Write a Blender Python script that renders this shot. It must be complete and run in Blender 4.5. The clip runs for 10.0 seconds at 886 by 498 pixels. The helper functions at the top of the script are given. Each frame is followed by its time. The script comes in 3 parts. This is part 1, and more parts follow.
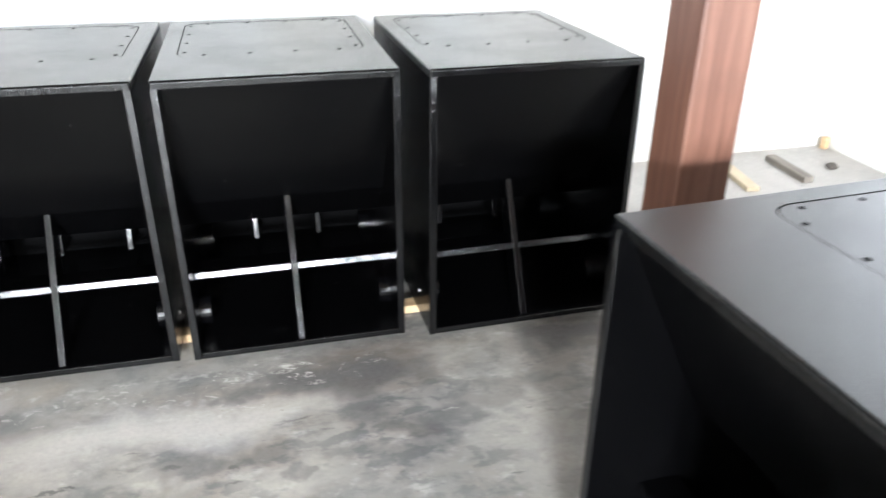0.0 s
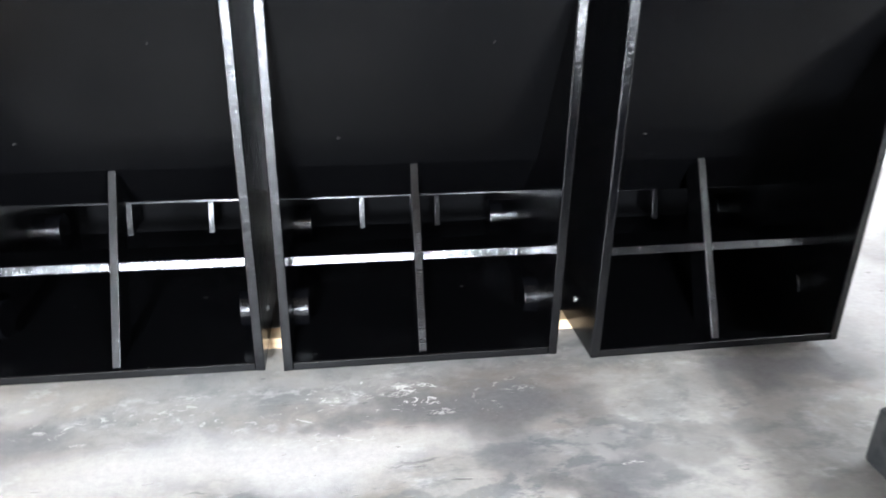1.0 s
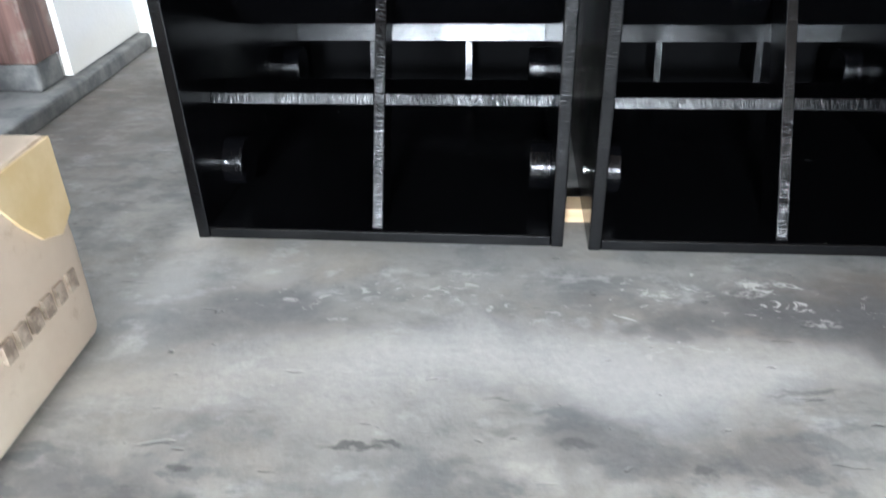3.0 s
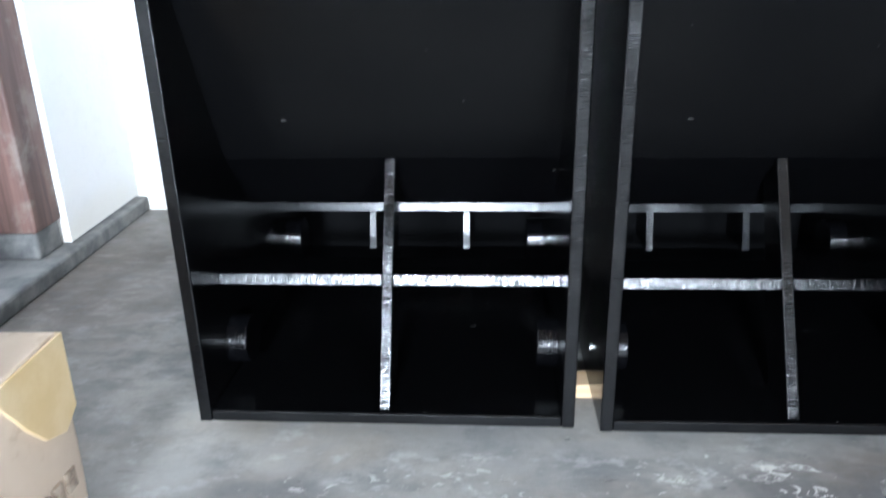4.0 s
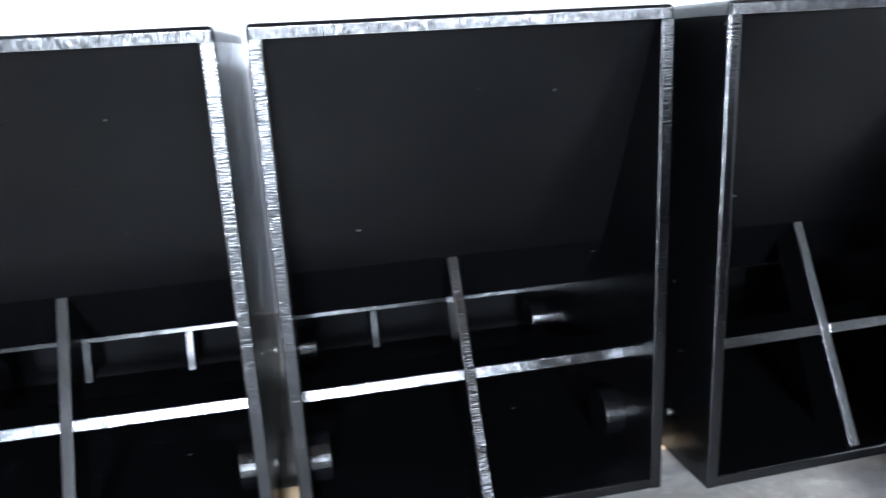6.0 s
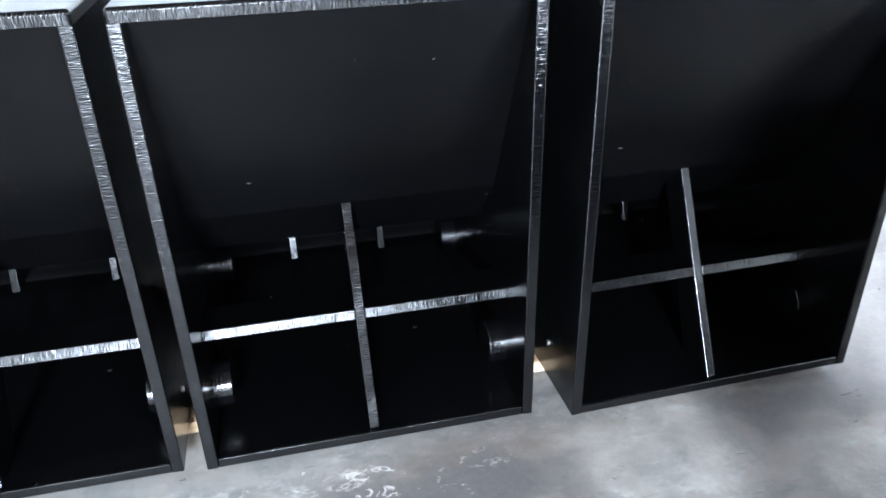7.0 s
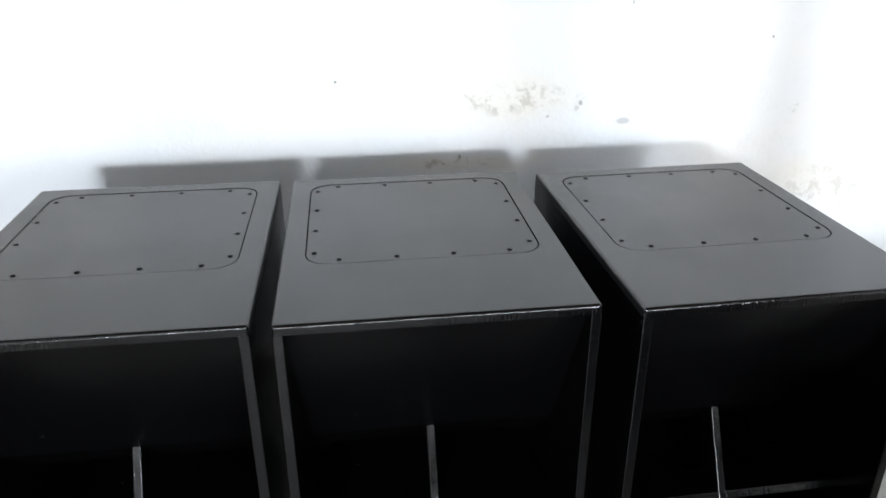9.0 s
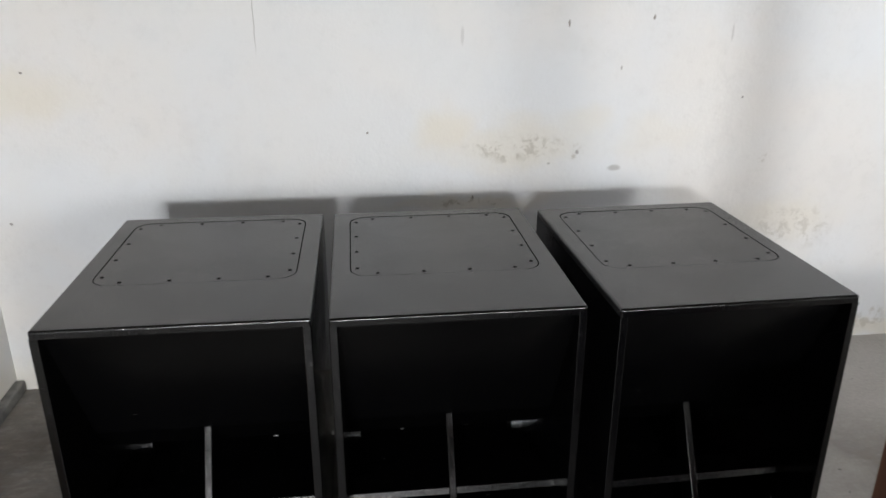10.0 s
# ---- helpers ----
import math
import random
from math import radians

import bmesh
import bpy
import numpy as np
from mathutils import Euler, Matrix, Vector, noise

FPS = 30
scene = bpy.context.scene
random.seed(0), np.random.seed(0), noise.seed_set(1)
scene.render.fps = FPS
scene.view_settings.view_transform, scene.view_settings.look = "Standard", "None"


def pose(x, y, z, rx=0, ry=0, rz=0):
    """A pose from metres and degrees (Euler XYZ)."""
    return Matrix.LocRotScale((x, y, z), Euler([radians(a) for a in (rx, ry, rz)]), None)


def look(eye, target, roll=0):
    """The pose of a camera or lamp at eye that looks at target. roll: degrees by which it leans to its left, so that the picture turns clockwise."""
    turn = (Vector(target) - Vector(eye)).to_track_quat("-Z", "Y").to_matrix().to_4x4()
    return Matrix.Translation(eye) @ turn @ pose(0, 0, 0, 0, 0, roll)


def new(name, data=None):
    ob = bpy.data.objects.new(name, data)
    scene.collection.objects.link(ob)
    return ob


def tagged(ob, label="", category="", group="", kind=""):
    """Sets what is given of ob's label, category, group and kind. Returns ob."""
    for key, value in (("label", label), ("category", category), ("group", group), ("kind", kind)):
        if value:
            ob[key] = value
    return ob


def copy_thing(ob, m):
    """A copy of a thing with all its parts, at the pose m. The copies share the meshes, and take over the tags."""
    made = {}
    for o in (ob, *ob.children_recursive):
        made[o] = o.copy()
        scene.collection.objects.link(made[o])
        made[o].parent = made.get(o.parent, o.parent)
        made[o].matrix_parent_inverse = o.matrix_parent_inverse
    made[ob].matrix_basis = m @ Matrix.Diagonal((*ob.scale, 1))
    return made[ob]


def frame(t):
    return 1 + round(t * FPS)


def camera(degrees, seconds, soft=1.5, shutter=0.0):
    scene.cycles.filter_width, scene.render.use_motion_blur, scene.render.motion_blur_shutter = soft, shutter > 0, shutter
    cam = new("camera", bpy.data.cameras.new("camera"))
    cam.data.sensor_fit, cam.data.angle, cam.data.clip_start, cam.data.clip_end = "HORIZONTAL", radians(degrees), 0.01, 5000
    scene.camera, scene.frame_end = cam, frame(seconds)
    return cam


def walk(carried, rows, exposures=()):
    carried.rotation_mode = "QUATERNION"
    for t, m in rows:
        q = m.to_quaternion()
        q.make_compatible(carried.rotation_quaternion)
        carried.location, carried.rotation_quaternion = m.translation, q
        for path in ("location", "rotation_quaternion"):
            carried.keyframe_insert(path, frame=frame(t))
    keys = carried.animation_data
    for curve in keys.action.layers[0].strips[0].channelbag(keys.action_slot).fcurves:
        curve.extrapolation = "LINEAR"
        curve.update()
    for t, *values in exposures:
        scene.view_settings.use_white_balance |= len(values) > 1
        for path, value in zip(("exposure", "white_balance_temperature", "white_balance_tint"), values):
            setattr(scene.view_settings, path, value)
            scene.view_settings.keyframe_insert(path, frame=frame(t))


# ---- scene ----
cam = camera(60.96, 10.0, 1.5, 0.4)
PATH = [
    (0, (0.0219, 0.1624, 1.2670), (0.4894, 1.8821, 0.3595), 0.48),
    (0.5, (-0.0401, 0.4274, 1.1214), (0.3213, 2.1636, 0.1962), -2.02),
    (1, (-0.0772, 0.6299, 0.9347), (0.2150, 2.4270, 0.1064), 0.94),
    (1.5, (-0.0844, 0.8296, 0.7085), (0.1221, 2.5787, -0.2395), 0.63),
    (2, (-0.1480, 0.9131, 0.5953), (-0.0321, 2.6433, -0.3993), 0.45),
    (2.5, (-0.2670, 0.9426, 0.5899), (-0.3262, 2.6405, -0.4683), -1.13),
    (2.7, (-0.2973, 0.9567, 0.6186), (-0.4422, 2.6446, -0.4495), -1.62),
    (3.8, (-0.3955, 1.0080, 0.7227), (-0.5057, 2.8321, -0.0939), -1.56),
    (4, (-0.3866, 1.0073, 0.7329), (-0.4716, 2.8689, 0.0040), -1.14),
    (4.5, (-0.3400, 1.0011, 0.7675), (-0.3727, 2.9059, 0.1557), -1.89),
    (5, (-0.2899, 0.9987, 0.7745), (-0.2225, 2.9304, 0.2626), -3.32),
    (5.5, (-0.2301, 0.9917, 0.7796), (-0.0032, 2.9152, 0.2803), -3.42),
    (6, (-0.1697, 0.9828, 0.7827), (0.2361, 2.8674, 0.2455), -3.09),
    (6.2, (-0.1300, 0.9780, 0.7933), (0.3298, 2.8437, 0.2370), -2.66),
    (7.3, (0.0077, 0.9587, 1.0837), (0.3925, 2.6302, 0.0552), -1.10),
    (7.5, (0.0080, 0.9578, 1.1430), (0.3818, 2.6309, 0.1114), -0.97),
    (8, (-0.0078, 0.9415, 1.2948), (0.3053, 2.6448, 0.2929), -0.67),
    (8.5, (-0.0220, 0.9083, 1.4082), (0.2723, 2.6587, 0.4868), -0.16),
    (9, (-0.0540, 0.8486, 1.4849), (0.2044, 2.6472, 0.6501), -0.25),
    (9.5, (-0.0848, 0.7264, 1.5279), (0.1402, 2.5479, 0.7337), 0.21),
    (10, (-0.1375, 0.4749, 1.5590), (0.1103, 2.3300, 0.8507), 0.03),
]
EXPOSURES = [(0, 1.4, 6200, 8), (0.5, 1.85, 6200, 9), (1, 1.95, 5900, 9), (1.5, 1.9, 5950, 9), (2.0, 1.08, 6000, 8), (2.5, 1.18, 5950, 7), (4, 1.36, 5500, 6),
             (5, 1.6, 5500, 7), (6, 1.86, 5500, 8), (7.5, 2.0, 5450, 7), (8, 2.1, 5900, 9), (8.5, 1.7, 6000, 9), (9, 0.32, 6100, 8), (9.5, -0.06, 6450, 10), (10, -0.42, 6550, 10)]
walk(cam, [(t, look(eye, target, roll)) for t, eye, target, roll in PATH], EXPOSURES)

# ---- light: daylight through the openings behind the camera, added fill beside it ----
world = bpy.data.worlds.new("sky")
scene.world = world
world.use_nodes = True
sky = world.node_tree.nodes.new("ShaderNodeTexSky")
sky.sky_type, sky.sun_disc, sky.sun_elevation, sky.sun_rotation = "NISHITA", False, radians(40), radians(180)
world.node_tree.links.new(sky.outputs[0], world.node_tree.nodes["Background"].inputs[0])
world.node_tree.nodes["Background"].inputs[1].default_value = 0.1


def area_lamp(name, eye, target, width, height, watts, colour):
    data = bpy.data.lights.new(name, "AREA")
    data.shape, data.size, data.size_y, data.energy, data.color = "RECTANGLE", width, height, watts, colour
    lamp = new(name, data)
    lamp.matrix_world = look(eye, target)
    return lamp


# room box: x WEST..EAST, y SOUTH..NORTH
WEST, EAST, SOUTH, NORTH, CEIL = -1.44, 2.88, -3.8, 3.23, 3.0
GATE = (-1.43, -0.3, 2.1)              # doorway to the open air in the south wall: x0, x1, height
area_lamp("doorway_light", (-1.02, SOUTH - 1.0, 2.2), (-1.02, 0, 2.2), 0.95, 0.5, 500, (0.97, 0.99, 1.02))
area_lamp("doorway_light_low", (-0.87, SOUTH - 0.15, 1.0), (-0.87, 0, 1.0), 1.0, 1.7, 70, (0.97, 0.99, 1.02))
PANE = (1.5, 2.7, 1.0, 2.2)             # window opening in the south wall: x0, x1, z0, z1
area_lamp("window_light_south", (2.1, SOUTH - 0.1, 1.6), (2.1, 0, 1.6), 1.16, 1.16, 180, (0.98, 0.99, 1.0))
# added fill in an unseen opening, placed to brighten the lone cabinet's top
area_lamp("fill_light_east", (EAST + 0.05, 2.25, 1.65), (0, 2.25, 1.65), 1.36, 1.26, 12, (0.98, 0.98, 1.0))

# fill for the bluish light from the left; side-room window unseen and added
area_lamp("fill_light_west", (WEST - 2.05, 2.25, 1.6), (0, 2.25, 1.6), 1.2, 1.2, 22, (0.95, 0.98, 1.03))

# ---- materials ----


class Nodes:
    def __init__(self, name):
        self.mat = bpy.data.materials.new(name)
        self.mat.use_nodes = True
        self.tree = self.mat.node_tree
        self.bsdf = self.tree.nodes["Principled BSDF"]
        self.coord = self.tree.nodes.new("ShaderNodeTexCoord").outputs["Object"]

    def add(self, kind, **values):
        node = self.tree.nodes.new(kind)
        for key, value in values.items():
            setattr(node, key, value)
        return node

    def link(self, a, b):
        self.tree.links.new(a, b)

    def put(self, socket, value):
        if hasattr(value, "is_output"):
            self.link(value, socket)
        elif isinstance(value, tuple) and len(value) == 3 and socket.type == "RGBA":
            socket.default_value = (*value, 1)
        else:
            socket.default_value = value

    def scaled(self, scale, loc=(0, 0, 0), source=None):
        m = self.add("ShaderNodeMapping")
        self.link(source or self.coord, m.inputs[0])
        m.inputs["Location"].default_value = loc
        m.inputs["Scale"].default_value = scale
        return m.outputs[0]

    def noise(self, scale, detail=4, rough=0.55, distort=0.0, vector=None):
        n = self.add("ShaderNodeTexNoise")
        self.link(vector or self.coord, n.inputs["Vector"])
        for key, v in (("Scale", scale), ("Detail", detail), ("Roughness", rough), ("Distortion", distort)):
            n.inputs[key].default_value = v
        return n.outputs[0]

    def ramp(self, value, low, high, a=0.0, b=1.0):
        r = self.add("ShaderNodeMapRange", interpolation_type="SMOOTHSTEP")
        self.link(value, r.inputs[0])
        for i, v in enumerate((low, high, a, b)):
            r.inputs[i + 1].default_value = v
        return r.outputs[0]

    def math(self, op, a, b=0.0, clamp=False):
        m = self.add("ShaderNodeMath", operation=op, use_clamp=clamp)
        self.put(m.inputs[0], a)
        self.put(m.inputs[1], b)
        return m.outputs[0]

    def mix(self, factor, a, b, blend="MIX"):
        m = self.add("ShaderNodeMix", data_type="RGBA", blend_type=blend)
        self.put(m.inputs[0], factor)
        self.put(m.inputs[6], a)
        self.put(m.inputs[7], b)
        return m.outputs[2]

    def bump(self, height, strength, distance, below=None):
        b = self.add("ShaderNodeBump")
        b.inputs["Strength"].default_value, b.inputs["Distance"].default_value = strength, distance
        self.link(height, b.inputs["Height"])
        if below:
            self.link(below, b.inputs["Normal"])
        return b.outputs[0]

    def spots(self, places, warp=0.05, warp_scale=9.0, soft=0.35):
        """A mask of soft patches: (x, y, z, radius x, y, z, strength) each, with ragged edges."""
        n = self.add("ShaderNodeTexNoise")
        self.link(self.coord, n.inputs["Vector"])
        n.inputs["Scale"].default_value, n.inputs["Detail"].default_value = warp_scale, 5
        off = self.add("ShaderNodeVectorMath", operation="MULTIPLY_ADD")
        self.link(n.outputs[1], off.inputs[0])
        off.inputs[1].default_value = (2 * warp,) * 3
        off.inputs[2].default_value = (-warp,) * 3
        moved = self.add("ShaderNodeVectorMath", operation="ADD")
        self.link(self.coord, moved.inputs[0])
        self.link(off.outputs[0], moved.inputs[1])
        total = None
        for x, y, z, rx, ry, rz, s in places:
            v = self.scaled((1 / rx, 1 / ry, 1 / rz), (-x / rx, -y / ry, -z / rz), moved.outputs[0])
            d = self.add("ShaderNodeVectorMath", operation="LENGTH")
            self.link(v, d.inputs[0])
            m = self.ramp(d.outputs["Value"], 1 - soft, 1 + soft, s, 0.0)
            total = m if total is None else self.math("MAXIMUM", total, m)
        return total

    def done(self, colour=None, rough=None, normal=None, metal=0.0, spec=None):
        for key, v in (("Base Color", colour), ("Roughness", rough), ("Normal", normal), ("Metallic", metal), ("Specular IOR Level", spec)):
            if v is not None:
                self.put(self.bsdf.inputs[key], v)
        return self.mat


def black_paint(name, streak=None, rough=0.2, spec=0.22, brighter=0.0, relief=0.0008):
    n = Nodes(name)
    if streak:
        fine = n.noise(1.0, 1, 0.5, 0.3, n.scaled(streak))
        broad = n.noise(14, 3)
        normal = n.bump(fine, 0.8, relief)
        r = n.ramp(broad, 0.3, 0.7, rough - 0.04, rough + 0.06)
        return n.done(n.mix(n.ramp(fine, 0.55, 0.75), (0.0015, 0.0015, 0.0018), (0.003, 0.003, 0.0035)), r, normal, 0.0, 0.44)
    grain = n.noise(420, 2, 0.6)
    smear = n.noise(5, 5, 0.6)
    mottle = n.noise(55, 4, 0.7)
    normal = n.bump(grain, 0.8 if brighter else 0.22, 0.001 if brighter else 0.0007, n.bump(n.noise(60, 2), 0.12, 0.001))
    # sparse pale dots put tiny glints on the paint into its colour
    glint = n.ramp(n.noise(75, 0, 0.5), 0.87, 0.9, 0, 0.1)
    colour = n.mix(n.ramp(mottle, 0.5, 0.8, brighter, min(1.0, brighter + 0.35)), (0.0015, 0.0015, 0.0017), (0.004, 0.004, 0.004) if not brighter else (0.02, 0.02, 0.021))
    colour = n.mix(glint, colour, (0.3, 0.29, 0.27))
    return n.done(colour, n.ramp(smear, 0.3, 0.7, rough - 0.03, rough + 0.04), normal, 0.0, spec)


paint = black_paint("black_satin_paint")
# same paint as the sides, with the tops' brightness put into its colour
paint_top = black_paint("brightened_black_satin_paint", None, 0.31, 0.85, 0.1)
edge_upright = black_paint("black_edge_paint_upright", (60, 60, 420), 0.13, relief=0.0009)
edge_level = black_paint("black_edge_paint_level", (400, 60, 60), 0.14, relief=0.0008)
edge_top = black_paint("black_edge_paint_brushed", (260, 50, 50), 0.15, relief=0.0013)
# copy of the black paint, dulled to stand in for shade in the slot
paint_shade = black_paint("black_paint_slot_shade", None, 0.8, 0.06)
seam_dark = Nodes("seam_shadow_gap").done((0.001, 0.001, 0.001), 0.9, None, 0.0, 0.05)


def screw_material():
    n = Nodes("blackened_screw")
    return n.done(n.mix(n.ramp(n.noise(300), 0.4, 0.6), (0.001, 0.001, 0.001), (0.004, 0.004, 0.004)), 0.7, None, 0.0, 0.05)


def steel_material():
    n = Nodes("worn_bright_steel")
    return n.done((0.5, 0.5, 0.48), n.ramp(n.noise(90), 0.3, 0.7, 0.2, 0.45), None, 1.0)


def floor_material():
    n = Nodes("worn_concrete")
    big = n.noise(1.7, 5, 0.6, 0.3)
    mid = n.noise(8.0, 8, 0.68, 0.25)
    low = n.noise(4.2, 6, 0.66, 0.35, n.scaled((1, 1.7, 1), (7, 3, 0)))
    fine = n.noise(70, 5, 0.7)
    colour = n.mix(n.ramp(big, 0.35, 0.65), (0.225, 0.221, 0.21), (0.325, 0.3, 0.262))
    colour = n.mix(n.ramp(mid, 0.45, 0.64, 0, 0.5), colour, (0.135, 0.135, 0.134))
    colour = n.mix(n.ramp(low, 0.5, 0.66, 0, 0.6), colour, (0.1, 0.101, 0.102))
    colour = n.mix(n.ramp(n.noise(2.6, 5, 0.6, 0.3, n.scaled((1, 1.6, 1), (1, 5, 0))), 0.5, 0.68, 0, 0.55), colour, (0.3, 0.258, 0.208))
    colour = n.mix(n.ramp(n.noise(11, 6, 0.66, 0.2, n.scaled((1, 1.5, 1), (4, 1, 0))), 0.54, 0.67, 0, 0.6), colour, (0.45, 0.43, 0.4))
    area = n.spots([(0.48, 1.64, 0, 0.38, 0.28, 1, 1.0), (-0.12, 1.57, 0, 0.3, 0.12, 1, 0.9), (-0.8, 1.45, 0, 0.3, 0.2, 1, 0.9), (0.3, 1.9, 0, 0.35, 0.1, 1, 0.8),
                    (-0.3, 1.0, 0, 0.8, 0.3, 1, 0.8), (1.7, 2.4, 0, 0.6, 0.8, 1, 0.7), (-1.2, 2.5, 0, 0.4, 0.6, 1, 0.6)], 0.15, 5, 0.5)
    blot = n.ramp(n.noise(11, 6, 0.62, 0.15, n.scaled((1, 1.7, 1), (3, 8, 0))), 0.49, 0.59)
    colour = n.mix(n.math("MULTIPLY", n.math("MULTIPLY", blot, area), 0.72), colour, (0.085, 0.09, 0.096))
    dash = n.ramp(n.noise(1, 3, 0.5, 0.3, n.scaled((9, 75, 1), (0, 2, 0))), 0.7, 0.74, 0, 0.5)
    colour = n.mix(dash, colour, (0.06, 0.056, 0.052))
    grit = n.ramp(n.noise(130, 3, 0.7), 0.62, 0.74, 0, 0.3)
    colour = n.mix(grit, colour, (0.42, 0.4, 0.37))
    # brown floor; the two wall-corner patches also put shade into the colour
    brown = n.spots([(0.3, 1.91, 0, 0.26, 0.1, 1, 0.85), (0.16, 1.82, 0, 0.3, 0.05, 1, 0.35), (0.98, 1.93, 0, 0.25, 0.07, 1, 0.75), (1.6, 2.5, 0, 0.5, 0.8, 1, 0.9),
                     (-1.25, 2.75, 0, 0.25, 0.5, 1, 0.85), (0.75, 1.6, 0, 0.12, 0.3, 1, 0.25)], 0.14, 6, 0.6)
    colour = n.mix(n.math("MULTIPLY", brown, n.ramp(n.noise(15, 5, 0.66, 0.3, n.scaled((1, 1.8, 1), (5, 2, 0))), 0.3, 0.6, 0.35, 1)), colour, (0.15, 0.122, 0.098))
    pale = n.spots([(-0.3, 1.77, 0, 0.4, 0.07, 1, 0.6), (0.0, 1.78, 0, 0.25, 0.045, 1, 0.6), (-0.26, 1.575, 0, 0.09, 0.045, 1, 0.75), (-0.6, 1.7, 0, 0.25, 0.06, 1, 0.5),
                    (0.62, 1.62, 0, 0.14, 0.2, 1, 0.6), (0.5, 1.86, 0, 0.06, 0.08, 1, 0.5), (0.02, 1.52, 0, 0.1, 0.06, 1, 0.5)], 0.1, 6, 0.6)
    colour = n.mix(n.math("MULTIPLY", pale, n.ramp(n.noise(13, 6, 0.7, 0.2, n.scaled((1, 1.7, 1), (2, 6, 0))), 0.3, 0.55, 0.45, 1)), colour, (0.46, 0.43, 0.38))
    dark = n.spots([(-0.25, 1.615, 0, 0.1, 0.05, 1, 0.6), (-0.05, 1.6, 0, 0.09, 0.04, 1, 0.6), (0.24, 1.7, 0, 0.09, 0.06, 1, 0.65),
                    (0.34, 1.62, 0, 0.06, 0.035, 1, 0.7), (0.22, 1.88, 0, 0.22, 0.08, 1, 0.85), (-0.1, 1.9, 0, 0.1, 0.03, 1, 0.5),
                    (-0.72, 1.88, 0, 0.16, 0.07, 1, 0.5), (-0.75, 1.47, 0, 0.16, 0.08, 1, 0.8), (0.83, 1.8, 0, 0.12, 0.05, 1, 0.35), (0.92, 1.92, 0, 0.22, 0.07, 1, 0.95),
                    (0.62, 1.72, 0, 0.18, 0.05, 1, 0.45), (0.05, 1.35, 0, 0.2, 0.06, 1, 0.45), (-0.45, 1.25, 0, 0.2, 0.07, 1, 0.5)], 0.13, 9, 0.6)
    colour = n.mix(dark, colour, (0.095, 0.088, 0.083))
    flat = lambda places: [(x, y, 0, a, b, 1, k) for x, y, a, b, k in places]
    old = n.spots(flat([(-0.394, 1.547, 0.08, 0.04, 0.55), (-0.168, 1.598, 0.05, 0.03, 0.6), (-0.292, 1.65, 0.06, 0.01, 0.5), (-0.08, 1.845, 0.07, 0.018, 0.6),
                        (0.1, 1.88, 0.14, 0.045, 0.5), (0.247, 1.9, 0.1, 0.045, 0.7), (0.237, 1.715, 0.06, 0.05, 0.75), (-0.125, 1.465, 0.045, 0.025, 0.6),
                        (0.053, 1.538, 0.03, 0.025, 0.6), (-0.623, 1.467, 0.11, 0.05, 0.7), (-0.686, 1.885, 0.1, 0.035, 0.6), (0.347, 1.848, 0.05, 0.03, 0.5),
                        (0.457, 1.64, 0.09, 0.04, 0.6), (0.55, 1.74, 0.05, 0.02, 0.5), (0.19, 1.577, 0.08, 0.03, 0.5), (0.34, 1.55, 0.1, 0.03, 0.5)]), 0.05, 16, 0.3)
    colour = n.mix(n.math("MULTIPLY", old, n.ramp(n.noise(22, 5, 0.65), 0.3, 0.55, 0.4, 1)), colour, (0.11, 0.108, 0.106))
    nick = n.spots(flat([(-0.238, 1.622, 0.024, 0.01, 0.7), (-0.501, 1.607, 0.04, 0.005, 0.8), (-0.46, 1.615, 0.02, 0.004, 0.8), (-0.186, 1.474, 0.035, 0.004, 0.7),
                         (-0.7, 1.566, 0.016, 0.006, 0.8), (-0.093, 1.539, 0.02, 0.004, 0.6), (-0.1, 1.585, 0.014, 0.006, 0.7), (0.06, 1.728, 0.04, 0.005, 0.7),
                         (0.105, 1.86, 0.012, 0.004, 0.9), (0.03, 1.72, 0.03, 0.004, 0.5), (-0.33, 1.695, 0.02, 0.003, 0.5)]), 0.018, 40, 0.4)
    colour = n.mix(nick, colour, (0.06, 0.057, 0.055))
    flakes = n.math("MULTIPLY", n.ramp(n.noise(26, 5, 0.65, 1.0, n.scaled((1, 1.8, 1))), 0.6, 0.66),
                    n.spots([(0.05, 1.93, 0, 0.3, 0.06, 1, 0.9), (-0.45, 1.92, 0, 0.3, 0.05, 1, 0.6), (-0.12, 1.82, 0, 0.2, 0.03, 1, 0.5)], 0.1))
    colour = n.mix(flakes, colour, (0.6, 0.57, 0.52))
    chips = n.spots(flat([(-0.084, 1.936, 0.03, 0.007, 0.7), (0.045, 1.943, 0.035, 0.012, 0.6), (0.125, 1.868, 0.03, 0.01, 0.6), (0.3, 1.93, 0.03, 0.008, 0.6),
                          (-0.619, 1.444, 0.014, 0.004, 0.45), (0.457, 1.668, 0.02, 0.004, 0.7), (-0.39, 1.985, 0.03, 0.012, 0.5), (0.06, 1.97, 0.04, 0.01, 0.5)]), 0.016, 40, 0.4)
    colour = n.mix(n.math("MULTIPLY", chips, n.ramp(n.noise(60, 4, 0.7, 0.4, n.scaled((1, 1.6, 1))), 0.46, 0.58)), colour, (0.58, 0.55, 0.5))
    # pale concrete; the patches by the planks put strong light into the colour
    pale_lit = n.spots(flat([(2.1, 2.95, 0.95, 0.55, 0.85), (1.3, 2.6, 0.25, 0.7, 0.7), (0.85, 1.42, 0.16, 0.16, 0.5), (-0.25, 1.75, 0.35, 0.07, 0.5)]), 0.15, 5, 0.6)
    colour = n.mix(pale_lit, colour, (0.5, 0.48, 0.45))
